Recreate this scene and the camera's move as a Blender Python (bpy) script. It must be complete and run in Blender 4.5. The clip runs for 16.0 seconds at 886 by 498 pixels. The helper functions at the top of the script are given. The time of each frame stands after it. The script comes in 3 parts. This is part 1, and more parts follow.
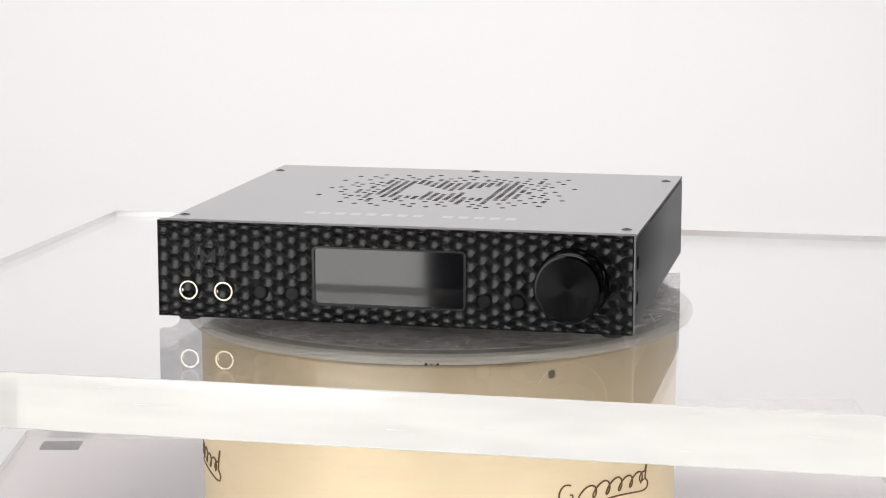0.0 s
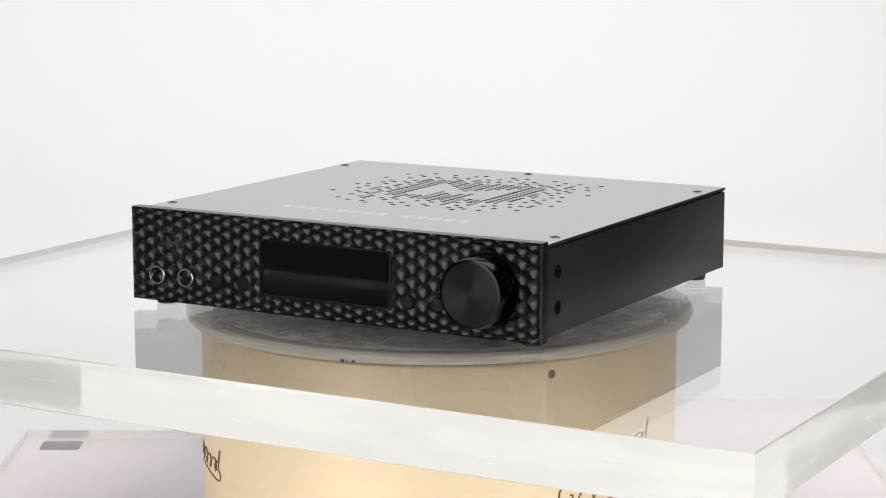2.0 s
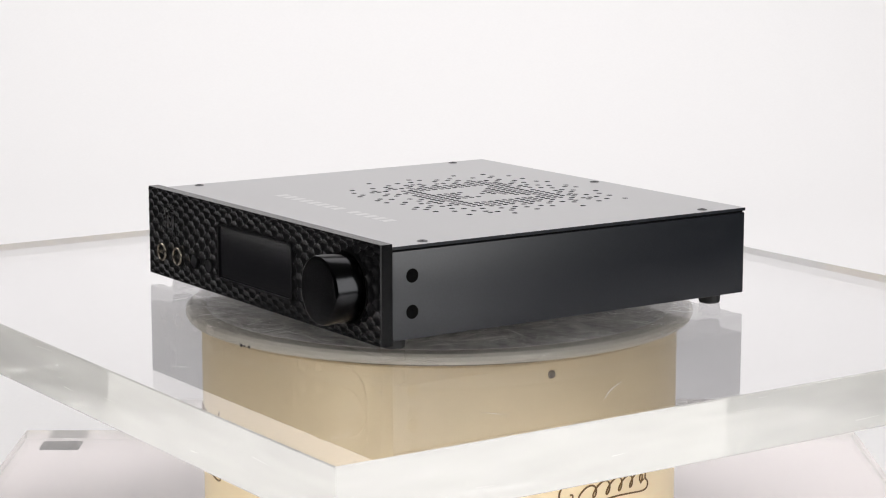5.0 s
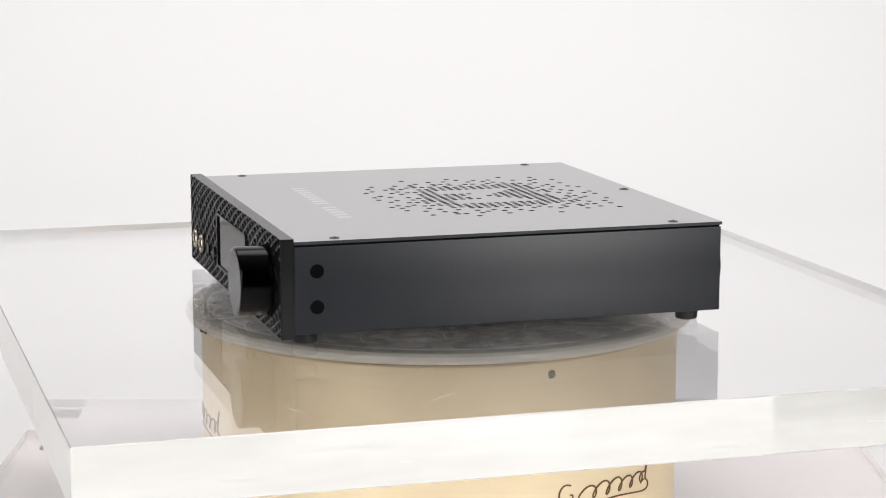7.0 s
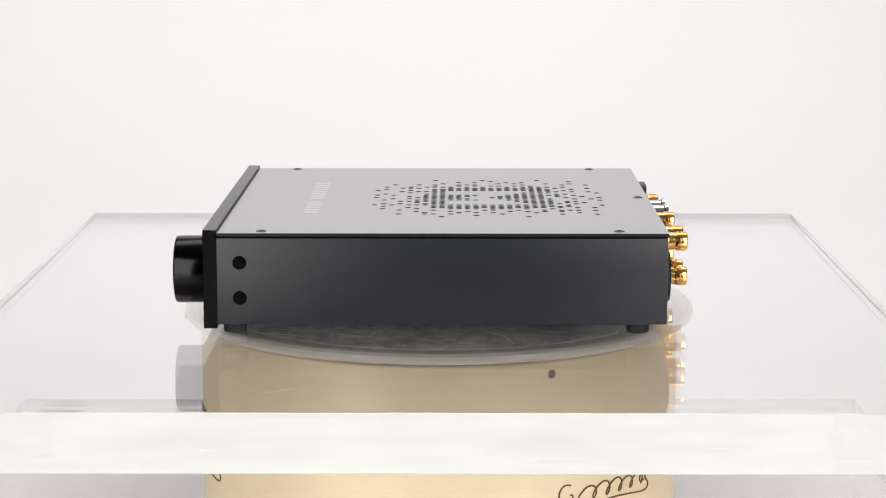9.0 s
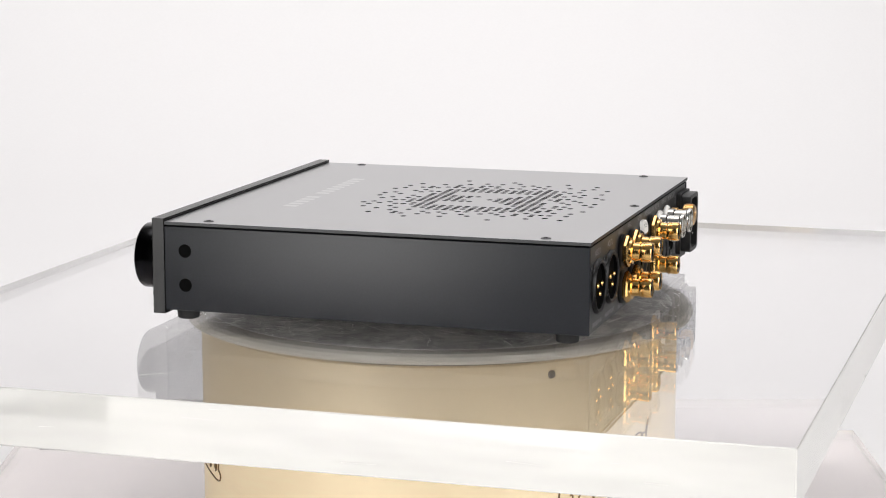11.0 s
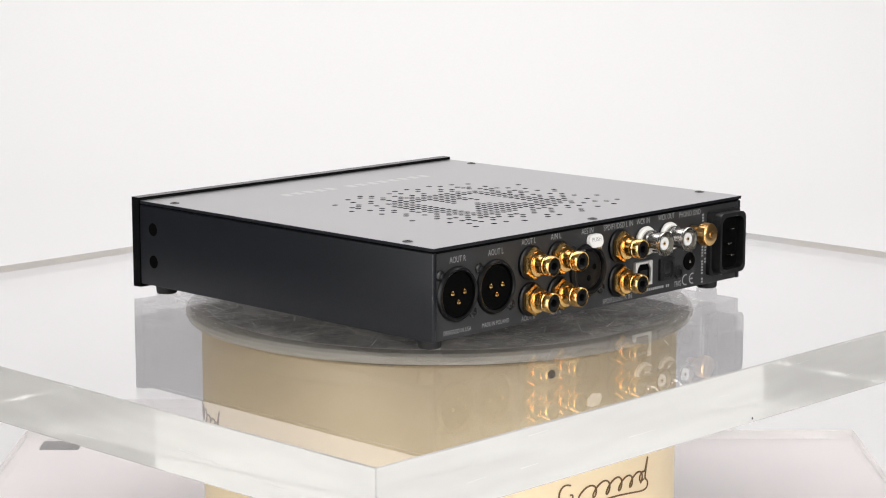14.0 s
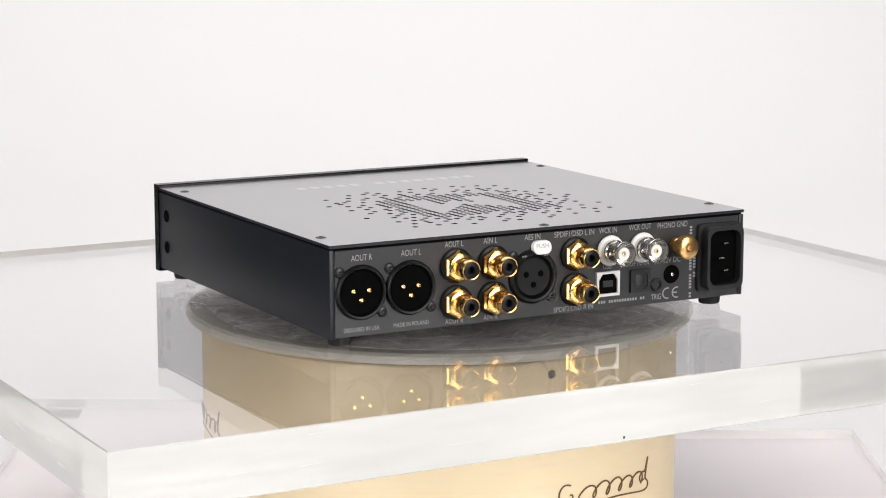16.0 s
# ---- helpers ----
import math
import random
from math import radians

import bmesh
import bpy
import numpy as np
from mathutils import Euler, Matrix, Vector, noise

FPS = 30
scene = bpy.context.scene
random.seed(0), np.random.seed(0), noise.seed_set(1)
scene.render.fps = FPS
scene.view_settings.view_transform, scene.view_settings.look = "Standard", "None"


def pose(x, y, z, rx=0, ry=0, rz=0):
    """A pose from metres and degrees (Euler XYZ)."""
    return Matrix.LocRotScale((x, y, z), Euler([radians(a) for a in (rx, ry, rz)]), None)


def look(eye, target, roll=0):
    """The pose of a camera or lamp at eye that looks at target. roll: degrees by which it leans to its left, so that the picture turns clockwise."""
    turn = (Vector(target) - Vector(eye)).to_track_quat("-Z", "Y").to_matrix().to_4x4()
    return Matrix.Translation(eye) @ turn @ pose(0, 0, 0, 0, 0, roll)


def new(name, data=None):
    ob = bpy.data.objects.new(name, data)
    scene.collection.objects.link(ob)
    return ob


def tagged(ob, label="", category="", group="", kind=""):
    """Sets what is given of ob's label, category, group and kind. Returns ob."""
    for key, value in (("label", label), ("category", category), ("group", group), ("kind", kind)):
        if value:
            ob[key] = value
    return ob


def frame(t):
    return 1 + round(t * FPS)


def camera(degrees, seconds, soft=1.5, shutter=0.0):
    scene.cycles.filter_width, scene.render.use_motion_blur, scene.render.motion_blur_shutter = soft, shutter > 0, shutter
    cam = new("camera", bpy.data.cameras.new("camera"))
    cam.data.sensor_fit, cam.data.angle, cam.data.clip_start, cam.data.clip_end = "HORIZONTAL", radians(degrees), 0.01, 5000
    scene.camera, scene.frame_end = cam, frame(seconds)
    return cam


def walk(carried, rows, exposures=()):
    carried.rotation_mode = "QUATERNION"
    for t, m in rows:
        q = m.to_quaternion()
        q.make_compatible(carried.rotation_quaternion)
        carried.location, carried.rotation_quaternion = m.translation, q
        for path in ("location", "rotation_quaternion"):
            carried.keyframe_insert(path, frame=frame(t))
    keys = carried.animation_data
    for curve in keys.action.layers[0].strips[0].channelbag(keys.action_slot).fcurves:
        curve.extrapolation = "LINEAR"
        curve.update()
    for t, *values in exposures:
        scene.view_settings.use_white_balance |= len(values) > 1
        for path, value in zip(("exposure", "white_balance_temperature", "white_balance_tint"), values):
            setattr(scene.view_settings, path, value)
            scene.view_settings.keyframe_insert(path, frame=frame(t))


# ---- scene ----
cam = camera(23.256, 16.0, soft=1.1)
EYE = pose(0.0018, -1.0358, 0.1951, 80.245, 0, -0.0)
walk(cam, [(0, EYE), (16, EYE)], exposures=[(0, 0.0), (16, 0.0)])

# turn of the table about the z axis: seconds, degrees
TURN = [(0, -12.11), (0.5, -16.23), (1, -20.59), (1.5, -24.99), (2, -29.50), (2.5, -33.90), (3, -38.35), (3.5, -42.72), (4, -47.11), (6.5, -68.89), (7, -73.30), (7.5, -77.43), (8, -81.67), (8.5, -86.01), (9, -90.36), (11.5, -111.56), (12, -115.88), (12.5, -120.34), (13, -125.04), (13.5, -129.64), (14, -134.16), (14.5, -138.47), (15, -142.82), (15.5, -147.09), (16, -151.45)]

# light passes many times between the faces of the thick clear plates
scene.cycles.max_bounces, scene.cycles.transmission_bounces, scene.cycles.glossy_bounces = 48, 48, 32

# ---- light: a white studio set with soft lamps ----
world = bpy.data.worlds.new("studio")
world.use_nodes = True
world.node_tree.nodes["Background"].inputs[0].default_value = (0.9, 0.95, 1.0, 1)
world.node_tree.nodes["Background"].inputs[1].default_value = 0.02
scene.world = world


def soft_lamp(name, eye, target, w, h, watts, colour=(1, 1, 1)):
    lamp = bpy.data.lights.new(name, "AREA")
    lamp.shape, lamp.size, lamp.size_y, lamp.energy, lamp.color = "RECTANGLE", w, h, watts, colour
    ob = new(name, lamp)
    ob.matrix_world = look(eye, target)
    return ob


soft_lamp("overhead_softbox", (0, 0.80, 1.75), (0, 1.45, 0.0), 2.6, 1.1, 32.2, (1, 0.972, 0.98))
soft_lamp("key_softbox", (-0.91, -1.21, 0.30), (0, 0, 0.25), 0.74, 1.6, 21, (1, 0.98, 0.96))

soft_lamp("fill_softbox", (0.95, -1.12, 0.50), (0, 0, 0.0), 0.7, 1.1, 18, (1, 0.99, 0.98))

# ---- materials ----


def mat(name, base, rough=0.5, metal=0.0, grain=0.0, size=200.0, bump=0.0, stain=0.0, stain_size=12.0,
        rough_var=0.0, ior=1.5, stretch=(1, 1, 1)):
    m = bpy.data.materials.new(name)
    m.use_nodes = True
    nt = m.node_tree
    b = nt.nodes["Principled BSDF"]
    b.inputs["Base Color"].default_value = (*base, 1)
    b.inputs["Roughness"].default_value = rough
    b.inputs["Metallic"].default_value = metal
    b.inputs["IOR"].default_value = ior
    co = nt.nodes.new("ShaderNodeTexCoord")
    mp = nt.nodes.new("ShaderNodeMapping")
    mp.inputs["Scale"].default_value = stretch
    nt.links.new(co.outputs["Object"], mp.inputs["Vector"])
    fine = nt.nodes.new("ShaderNodeTexNoise")
    fine.inputs["Scale"].default_value = size
    fine.inputs["Detail"].default_value = 4
    nt.links.new(mp.outputs[0], fine.inputs["Vector"])
    wide = nt.nodes.new("ShaderNodeTexNoise")
    wide.inputs["Scale"].default_value = stain_size
    wide.inputs["Detail"].default_value = 5
    nt.links.new(co.outputs["Object"], wide.inputs["Vector"])
    if grain or stain:
        a = nt.nodes.new("ShaderNodeMapRange")
        a.inputs["To Min"].default_value, a.inputs["To Max"].default_value = 1 - grain, 1 + grain
        nt.links.new(fine.outputs[0], a.inputs["Value"])
        c = nt.nodes.new("ShaderNodeMapRange")
        c.inputs["To Min"].default_value, c.inputs["To Max"].default_value = 1 - stain, 1 + stain
        nt.links.new(wide.outputs[0], c.inputs["Value"])
        mul = nt.nodes.new("ShaderNodeMath")
        mul.operation = "MULTIPLY"
        nt.links.new(a.outputs[0], mul.inputs[0])
        nt.links.new(c.outputs[0], mul.inputs[1])
        mix = nt.nodes.new("ShaderNodeVectorMath")
        mix.operation = "SCALE"
        mix.inputs[0].default_value = base
        nt.links.new(mul.outputs[0], mix.inputs["Scale"])
        nt.links.new(mix.outputs[0], b.inputs["Base Color"])
    if rough_var:
        r = nt.nodes.new("ShaderNodeMapRange")
        r.inputs["To Min"].default_value = max(0.0, rough - rough_var)
        r.inputs["To Max"].default_value = rough + rough_var
        nt.links.new(wide.outputs[0], r.inputs["Value"])
        nt.links.new(r.outputs[0], b.inputs["Roughness"])
    if bump:
        bp = nt.nodes.new("ShaderNodeBump")
        bp.inputs["Strength"].default_value = 0.5
        bp.inputs["Distance"].default_value = bump
        nt.links.new(fine.outputs[0], bp.inputs["Height"])
        nt.links.new(bp.outputs[0], b.inputs["Normal"])
    return m


def acrylic(name, tint, rough=0.0):
    m = mat(name, tint, rough, ior=1.49)
    m.node_tree.nodes["Principled BSDF"].inputs["Transmission Weight"].default_value = 1.0
    return m


M_PAPER = mat("white_paper", (0.86, 0.855, 0.855), 0.8, grain=0.02, size=300, stain=0.02, stain_size=1.5)
M_WALL = mat("grey_wall", (0.05, 0.05, 0.052), 0.8, grain=0.05, size=60, stain=0.1, stain_size=1.0)
M_PALE = mat("pale_wall", (0.82, 0.82, 0.80), 0.8, grain=0.05, size=60, stain=0.08, stain_size=1.0)
M_CEIL = mat("ceiling_paint", (0.5, 0.5, 0.5), 0.8, grain=0.03, size=60)
M_GROUT = mat("pale_grout", (0.3, 0.295, 0.285), 0.9, grain=0.1, size=80)
M_STONE = mat("grey_stone", (0.07, 0.07, 0.073), 0.6, grain=0.35, size=14, stain=0.55, stain_size=4.5, rough_var=0.1)
M_ACRYL = acrylic("clear_acrylic", (0.955, 0.95, 0.96))
M_BASE = acrylic("clear_base_acrylic", (0.74, 0.705, 0.70))
M_EDGE = acrylic("lit_and_worn_acrylic_edge", (0.98, 0.975, 0.94))
# white frosting stands in for light reflected inside the plate; scuffed streaks vary it
_n = M_EDGE.node_tree
_c = _n.nodes.new("ShaderNodeTexCoord")
_m = _n.nodes.new("ShaderNodeMapping")
_m.inputs["Scale"].default_value = (5, 5, 30)
_w = _n.nodes.new("ShaderNodeTexNoise")
_w.inputs["Scale"].default_value, _w.inputs["Detail"].default_value = 2.2, 2
_r = _n.nodes.new("ShaderNodeMapRange")
_r.inputs["From Min"].default_value, _r.inputs["From Max"].default_value = 0.3, 0.7
_r.inputs["To Min"].default_value, _r.inputs["To Max"].default_value = 0.55, 0.64
_n.links.new(_c.outputs["Object"], _m.inputs["Vector"])
_n.links.new(_m.outputs[0], _w.inputs["Vector"])
_n.links.new(_w.outputs[0], _r.inputs["Value"])
_n.links.new(_r.outputs[0], _n.nodes["Principled BSDF"].inputs["Transmission Weight"])
_n.nodes["Principled BSDF"].inputs["Roughness"].default_value = 0.06
M_SCRATCH = mat("scratched_acrylic", (0.82, 0.81, 0.78), 0.5)
M_MARK = mat("grey_scuff", (0.42, 0.41, 0.40), 0.6)
M_SPECK = mat("dark_specks", (0.06, 0.05, 0.05), 0.7)
M_CREAM = mat("cream_plastic", (0.88, 0.83, 0.72), 0.22, grain=0.05, size=90, stain=0.15, stain_size=30)
M_PLATTER = mat("scuffed_aluminium", (0.88, 0.855, 0.80), 0.5, metal=0.0, grain=0.9, size=160, stain=0.8, stain_size=30, rough_var=0.2)
M_DARKRIM = mat("dark_gap", (0.03, 0.025, 0.02), 0.7)
M_DRUM = mat("brushed_gold", (1.0, 0.82, 0.54), 0.40, metal=0.15, grain=0.05, size=40, stain=0.13, stain_size=22,
             rough_var=0.06, stretch=(1, 1, 8))
M_DRUMTOP = mat("drum_top_metal", (0.55, 0.46, 0.33), 0.5, metal=0.5, grain=0.1, size=60, stain=0.2)
M_INK = mat("brown_print", (0.16, 0.085, 0.02), 0.5)
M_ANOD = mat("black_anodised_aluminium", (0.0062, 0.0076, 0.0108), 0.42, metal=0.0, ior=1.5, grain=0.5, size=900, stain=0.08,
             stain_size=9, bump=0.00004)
# lid top: pale grey base colour carries the backdrop's sheen; sides stay black
M_LID = mat("anodised_lid_with_sheen", (0.455, 0.455, 0.463), 0.30, metal=0.95, grain=0.05, size=1400, stain=0.03, stain_size=15,
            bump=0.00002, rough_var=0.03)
M_PANEL = mat("black_lacquered_panel", (0.004, 0.004, 0.0044), 0.25, grain=0.2, size=900, rough_var=0.03, ior=1.33)
M_BLACK = mat("black_plastic", (0.010, 0.010, 0.011), 0.45, grain=0.15, size=500, rough_var=0.08)
M_GLOSS = mat("glossy_black_metal", (0.005, 0.005, 0.0055), 0.4, metal=0.0, grain=0.1, size=500)
M_DULL = mat("dull_bronze", (0.26, 0.22, 0.17), 0.5, metal=0.3, grain=0.2, size=300)
M_TIN = mat("tinned_steel", (0.82, 0.81, 0.78), 0.48, metal=0.55, grain=0.05, size=300)
M_SCREW = mat("dark_screw_metal", (0.06, 0.06, 0.063), 0.3, metal=0.8, grain=0.1, size=500)
M_BUTTON = mat("satin_black_button", (0.008, 0.008, 0.009), 0.35, ior=1.22, grain=0.15, size=500)
# near-black for matt parts, and in place of shade in holes and gaps
M_MATT = mat("matt_black_and_shade", (0.003, 0.003, 0.003), 0.8, grain=0.2, size=300, ior=1.1)
M_JET = mat("jet_black_plastic", (0.005, 0.005, 0.0055), 0.4, grain=0.1, size=500, ior=1.35)
M_RUBBER = mat("black_rubber", (0.012, 0.012, 0.012), 0.65, grain=0.2, size=600)
M_SCREEN = mat("display_glass", (0.004, 0.004, 0.005), 0.05, ior=1.48, rough_var=0.02, stain_size=40)
M_STEEL = mat("nickel", (0.72, 0.70, 0.66), 0.22, metal=1.0, grain=0.06, size=400, rough_var=0.06)
M_NICKEL = mat("warm_nickel", (0.50, 0.45, 0.37), 0.25, metal=1.0, grain=0.06, size=400)
M_GOLD = mat("gold_plating", (0.86, 0.54, 0.19), 0.2, metal=1.0, grain=0.06, size=500, rough_var=0.06)
M_BRASS = mat("brass_terminal", (0.80, 0.50, 0.20), 0.28, metal=1.0, grain=0.06, size=500)
M_WHITE = mat("white_plastic", (0.90, 0.89, 0.86), 0.45, grain=0.03, size=300)
M_PRINT = mat("grey_print", (0.33, 0.33, 0.33), 0.6)
M_LIDPRINT = mat("pale_print", (0.66, 0.66, 0.66), 0.5, grain=0.15, size=300)
M_REAR = mat("rear_panel_coating", (0.030, 0.030, 0.031), 0.44, grain=0.25, size=1200, bump=0.00003)
M_LOGO = mat("grey_logo_print", (0.020, 0.020, 0.0205), 0.6, ior=1.3)

# knob: turned metal, its sheen broken up by fine rings
M_KNOB = mat("turned_black_metal", (0.014, 0.0142, 0.015), 0.16, metal=1.0, grain=0.05, size=600)
_n = M_KNOB.node_tree
_c = _n.nodes.new("ShaderNodeTexCoord")
_w = _n.nodes.new("ShaderNodeTexWave")
_w.wave_type, _w.rings_direction = "RINGS", "Z"
_w.inputs["Scale"].default_value, _w.inputs["Distortion"].default_value = 900, 0.4
_b = _n.nodes.new("ShaderNodeBump")
_b.inputs["Strength"].default_value, _b.inputs["Distance"].default_value = 0.25, 0.00004
_n.links.new(_c.outputs["Object"], _w.inputs["Vector"])
_n.links.new(_w.outputs["Fac"], _b.inputs["Height"])
_t = _n.nodes.new("ShaderNodeTangent")
_t.direction_type, _t.axis = "RADIAL", "Z"
_n.nodes["Principled BSDF"].inputs["Anisotropic"].default_value = 0.5
_n.links.new(_t.outputs[0], _n.nodes["Principled BSDF"].inputs["Tangent"])
_n.links.new(_b.outputs[0], _n.nodes["Principled BSDF"].inputs["Normal"])

# ---- mesh helpers ----


def mesh_of(bm, name, material, smooth=35):
    bmesh.ops.recalc_face_normals(bm, faces=bm.faces[:])
    me = bpy.data.meshes.new(name)
    bm.to_mesh(me)
    bm.free()
    me.materials.append(material)
    if smooth:
        for f in me.polygons:
            f.use_smooth = True
        me.set_sharp_from_angle(angle=radians(smooth))
    return me


def part(name, bm, material, parent=None, label="", m=None, smooth=35):
    me = bm if isinstance(bm, bpy.types.Mesh) else mesh_of(bm, name, material, smooth)
    ob = new(name, me)
    ob.parent = parent
    if m is not None:
        ob.matrix_basis = m
    return tagged(ob, label) if label else ob


def box(x0, x1, y0, y1, z0, z1, bevel=0.0, segs=2, bm=None):
    bm = bm or bmesh.new()
    r = bmesh.ops.create_cube(bm, size=1, matrix=Matrix.Translation(((x0 + x1) / 2, (y0 + y1) / 2, (z0 + z1) / 2))
                              @ Matrix.Diagonal((x1 - x0, y1 - y0, z1 - z0, 1)))
    if bevel:
        es = {e for v in r["verts"] for e in v.link_edges}
        bmesh.ops.bevel(bm, geom=list(es), offset=bevel, segments=segs, profile=0.5, affect="EDGES")
    return bm


def lathe(profile, m=None, segs=40, bm=None):
    """A body of revolution about its own z axis from (radius, height) pairs."""
    bm = bm or bmesh.new()
    m = m or Matrix.Identity(4)
    rings = []
    for r, h in profile:
        if r < 1e-6:
            rings.append([bm.verts.new(m @ Vector((0, 0, h)))])
        else:
            rings.append([bm.verts.new(m @ Vector((r * math.cos(2 * math.pi * i / segs), r * math.sin(2 * math.pi * i / segs), h)))
                          for i in range(segs)])
    for a, b in zip(rings, rings[1:]):
        for i in range(segs):
            j = (i + 1) % segs
            if len(a) == 1 and len(b) == 1:
                continue
            if len(a) == 1:
                bm.faces.new((a[0], b[i], b[j]))
            elif len(b) == 1:
                bm.faces.new((a[i], a[j], b[0]))
            else:
                bm.faces.new((a[i], a[j], b[j], b[i]))
    return bm


def thing(name, label, category, group="", kind=""):
    return tagged(new(name), label, category, group, kind)


REAR = pose(0, 0, 0, -90, 0, 0)     # own z points out of the rear
FRONT = pose(0, 0, 0, 90, 0, 0)     # own z points out of the front


def rear_at(x, z, y=0.101):
    return Matrix.Translation((x, y, z)) @ REAR


def front_at(x, z, y=-0.103):
    return Matrix.Translation((x, y, z)) @ FRONT


# ---- structure: white sweep, walls, ceiling ----
Z_PLATE, T_PLATE = -0.0034, 0.024
Z_BASE = -0.1285
Z_TABLE = Z_BASE - 0.025


def sweep():
    """Seamless white paper: flat on the table, then curving up."""
    prof = [(-0.75, Z_TABLE - 0.9), (-0.75, Z_TABLE - 0.03), (-0.73, Z_TABLE)]
    prof += [(-0.5, Z_TABLE), (0.5, Z_TABLE), (1.0, Z_TABLE)]
    for i in range(13):
        a = math.pi / 2 * i / 12
        prof.append((1.3 + 0.7 * math.sin(a), Z_TABLE + 0.7 * (1 - math.cos(a))))
    prof.append((2.0, 2.1))
    bm = bmesh.new()
    xs = [-1.0, -0.5, 0, 0.5, 1.0]
    back = [(y + 0.004, z - 0.004) for y, z in reversed(prof)]
    grid = [[bm.verts.new((x * (0.6 if y < 0.6 else 1.0), y, z)) for x in xs] for y, z in prof + back]
    for a, b in zip(grid, grid[1:] + grid[:1]):
        for i in range(len(xs) - 1):
            bm.faces.new((a[i], a[i + 1], b[i + 1], b[i]))
    ob = part("backdrop", bm, M_PAPER)
    tagged(ob, "seamless white studio paper sweep under and behind the stand", "backdrop", kind="structure")


sweep()
for nm, b in (("wall_right", (2.1, 2.2, -3.0, 2.4, -1.1, 2.3)), ("wall_left", (-2.2, -2.1, -3.0, 2.4, -1.1, 2.3)),
              ("wall_back", (-2.5, 2.5, -3.1, -3.0, -1.1, 2.3)), ("wall_front", (-2.5, 2.5, 2.4, 2.5, -1.1, 2.3))):
    tagged(part(nm, box(*b), {"wall_front": M_PALE, "wall_left": M_GROUT}.get(nm, M_WALL)),
           {"wall_front": "plain pale painted studio wall", "wall_left": "dark grey stone tiled studio wall"}.get(nm, "plain dark grey painted studio wall"), "wall", kind="structure")
tagged(part("floor", box(-2.5, 2.5, -3.1, 2.5, -1.2, -1.1), M_WALL), "plain grey studio floor", "floor", kind="structure")
tagged(part("ceiling", box(-2.5, 2.5, -3.1, 2.5, 2.3, 2.4), M_CEIL), "plain pale studio ceiling", "ceiling", kind="structure")

# ---- the stand: base plate, gold drum, platter, turning plate ----
HX, HY = 0.2465, 0.2100


def plate_mesh(name, z1, t, material):
    me = mesh_of(box(-HX, HX, -HY, HY, z1 - t, z1, 0.0005, 1), name, material, smooth=0)
    me.materials.append(M_EDGE)
    for f in me.polygons:
        f.material_index = 1 if abs(f.normal.z) < 0.9 else 0
    return me


base_plate = part("base_plate", plate_mesh("base_plate", Z_BASE, T_PLATE, M_BASE), None)
tagged(base_plate, "thick clear acrylic base plate lying under the gold drum", "base plate")
base_plate.visible_shadow = False
part("pad", box(-0.2350, -0.2120, 0.1880, 0.2050, Z_TABLE, Z_BASE - T_PLATE, 0.0003), M_RUBBER, base_plate, "dark grey rubber pad")

R_DRUM, Z_DRUM = 0.116, -0.0345
drum = thing("drum_stand", "polished gold cylinder stand with brown script emblems", "stand")
part("shell", lathe([(R_DRUM - 0.003, Z_DRUM - 0.003), (R_DRUM - 0.0008, Z_DRUM), (R_DRUM, Z_DRUM - 0.0008), (R_DRUM, Z_BASE + 0.001),
                     (R_DRUM - 0.001, Z_BASE), (R_DRUM - 0.004, Z_BASE)], segs=128), M_DRUM, drum)
part("top_disc", lathe([(0, Z_DRUM - 0.001), (R_DRUM - 0.003, Z_DRUM - 0.001), (R_DRUM - 0.003, Z_DRUM - 0.004), (0, Z_DRUM - 0.004)], segs=96),
     M_DRUMTOP, drum)


def emblem(end_deg):
    """A plain looping flourish with an underline, laid round the drum."""
    cu = bpy.data.curves.new("emblem", "CURVE")
    cu.dimensions, cu.bevel_depth, cu.bevel_resolution, cu.resolution_u = "3D", 0.00042, 2, 6
    lines = []
    big = [(0.2 + 4.2 * math.cos(a), 3.2 + 5.2 * math.sin(a)) for a in [radians(d) for d in range(60, 330, 30)]]
    big += [(3.6, 2.0), (3.4, 3.4), (1.8, 3.2)]
    lines.append([(x + 5, y) for x, y in big])
    loops = []
    for k in range(61):
        th = 2 * math.pi * k / 12
        y = 3.0 - 3.0 * math.cos(th) + (0.8 if k // 12 in (1, 2) else 0) * math.sin(th / 2) ** 2
        loops.append((12.0 + 8.3 * k / 12 - 2.6 * math.sin(th) + 0.42 * y, y))
    lines.append(loops)
    lines.append([(56.5, 1.4), (53.5, 0.4), (52.6, 3.0), (55.0, 5.4), (57.6, 4.6), (58.6, 8.0), (60.6, 12.6), (58.4, 5.0), (57.6, 1.2), (59.4, 0.6),
                  (60.6, -1.0), (60.0, -3.4), (56.0, -4.2), (47, -3.0), (36, -2.0), (26, -2.2), (18, -3.2)])
    for pts in lines:
        sp = cu.splines.new("NURBS")
        sp.points.add(len(pts) - 1)
        for q, (x, y) in zip(sp.points, pts):
            phi = radians(end_deg) - (60.6 - x) / 1000 / R_DRUM
            q.co = ((R_DRUM + 0.0001) * math.sin(phi), -(R_DRUM + 0.0001) * math.cos(phi), -0.0815 + y / 1000, 1)
        sp.use_endpoint_u, sp.order_u = True, 3
    ob = new("emblem", cu)
    me = bpy.data.meshes.new_from_object(ob.evaluated_get(bpy.context.evaluated_depsgraph_get()))
    bpy.data.objects.remove(ob)
    me.materials.clear()
    me.materials.append(M_INK)
    part("emblem", me, M_INK, drum, "brown flourish emblem")


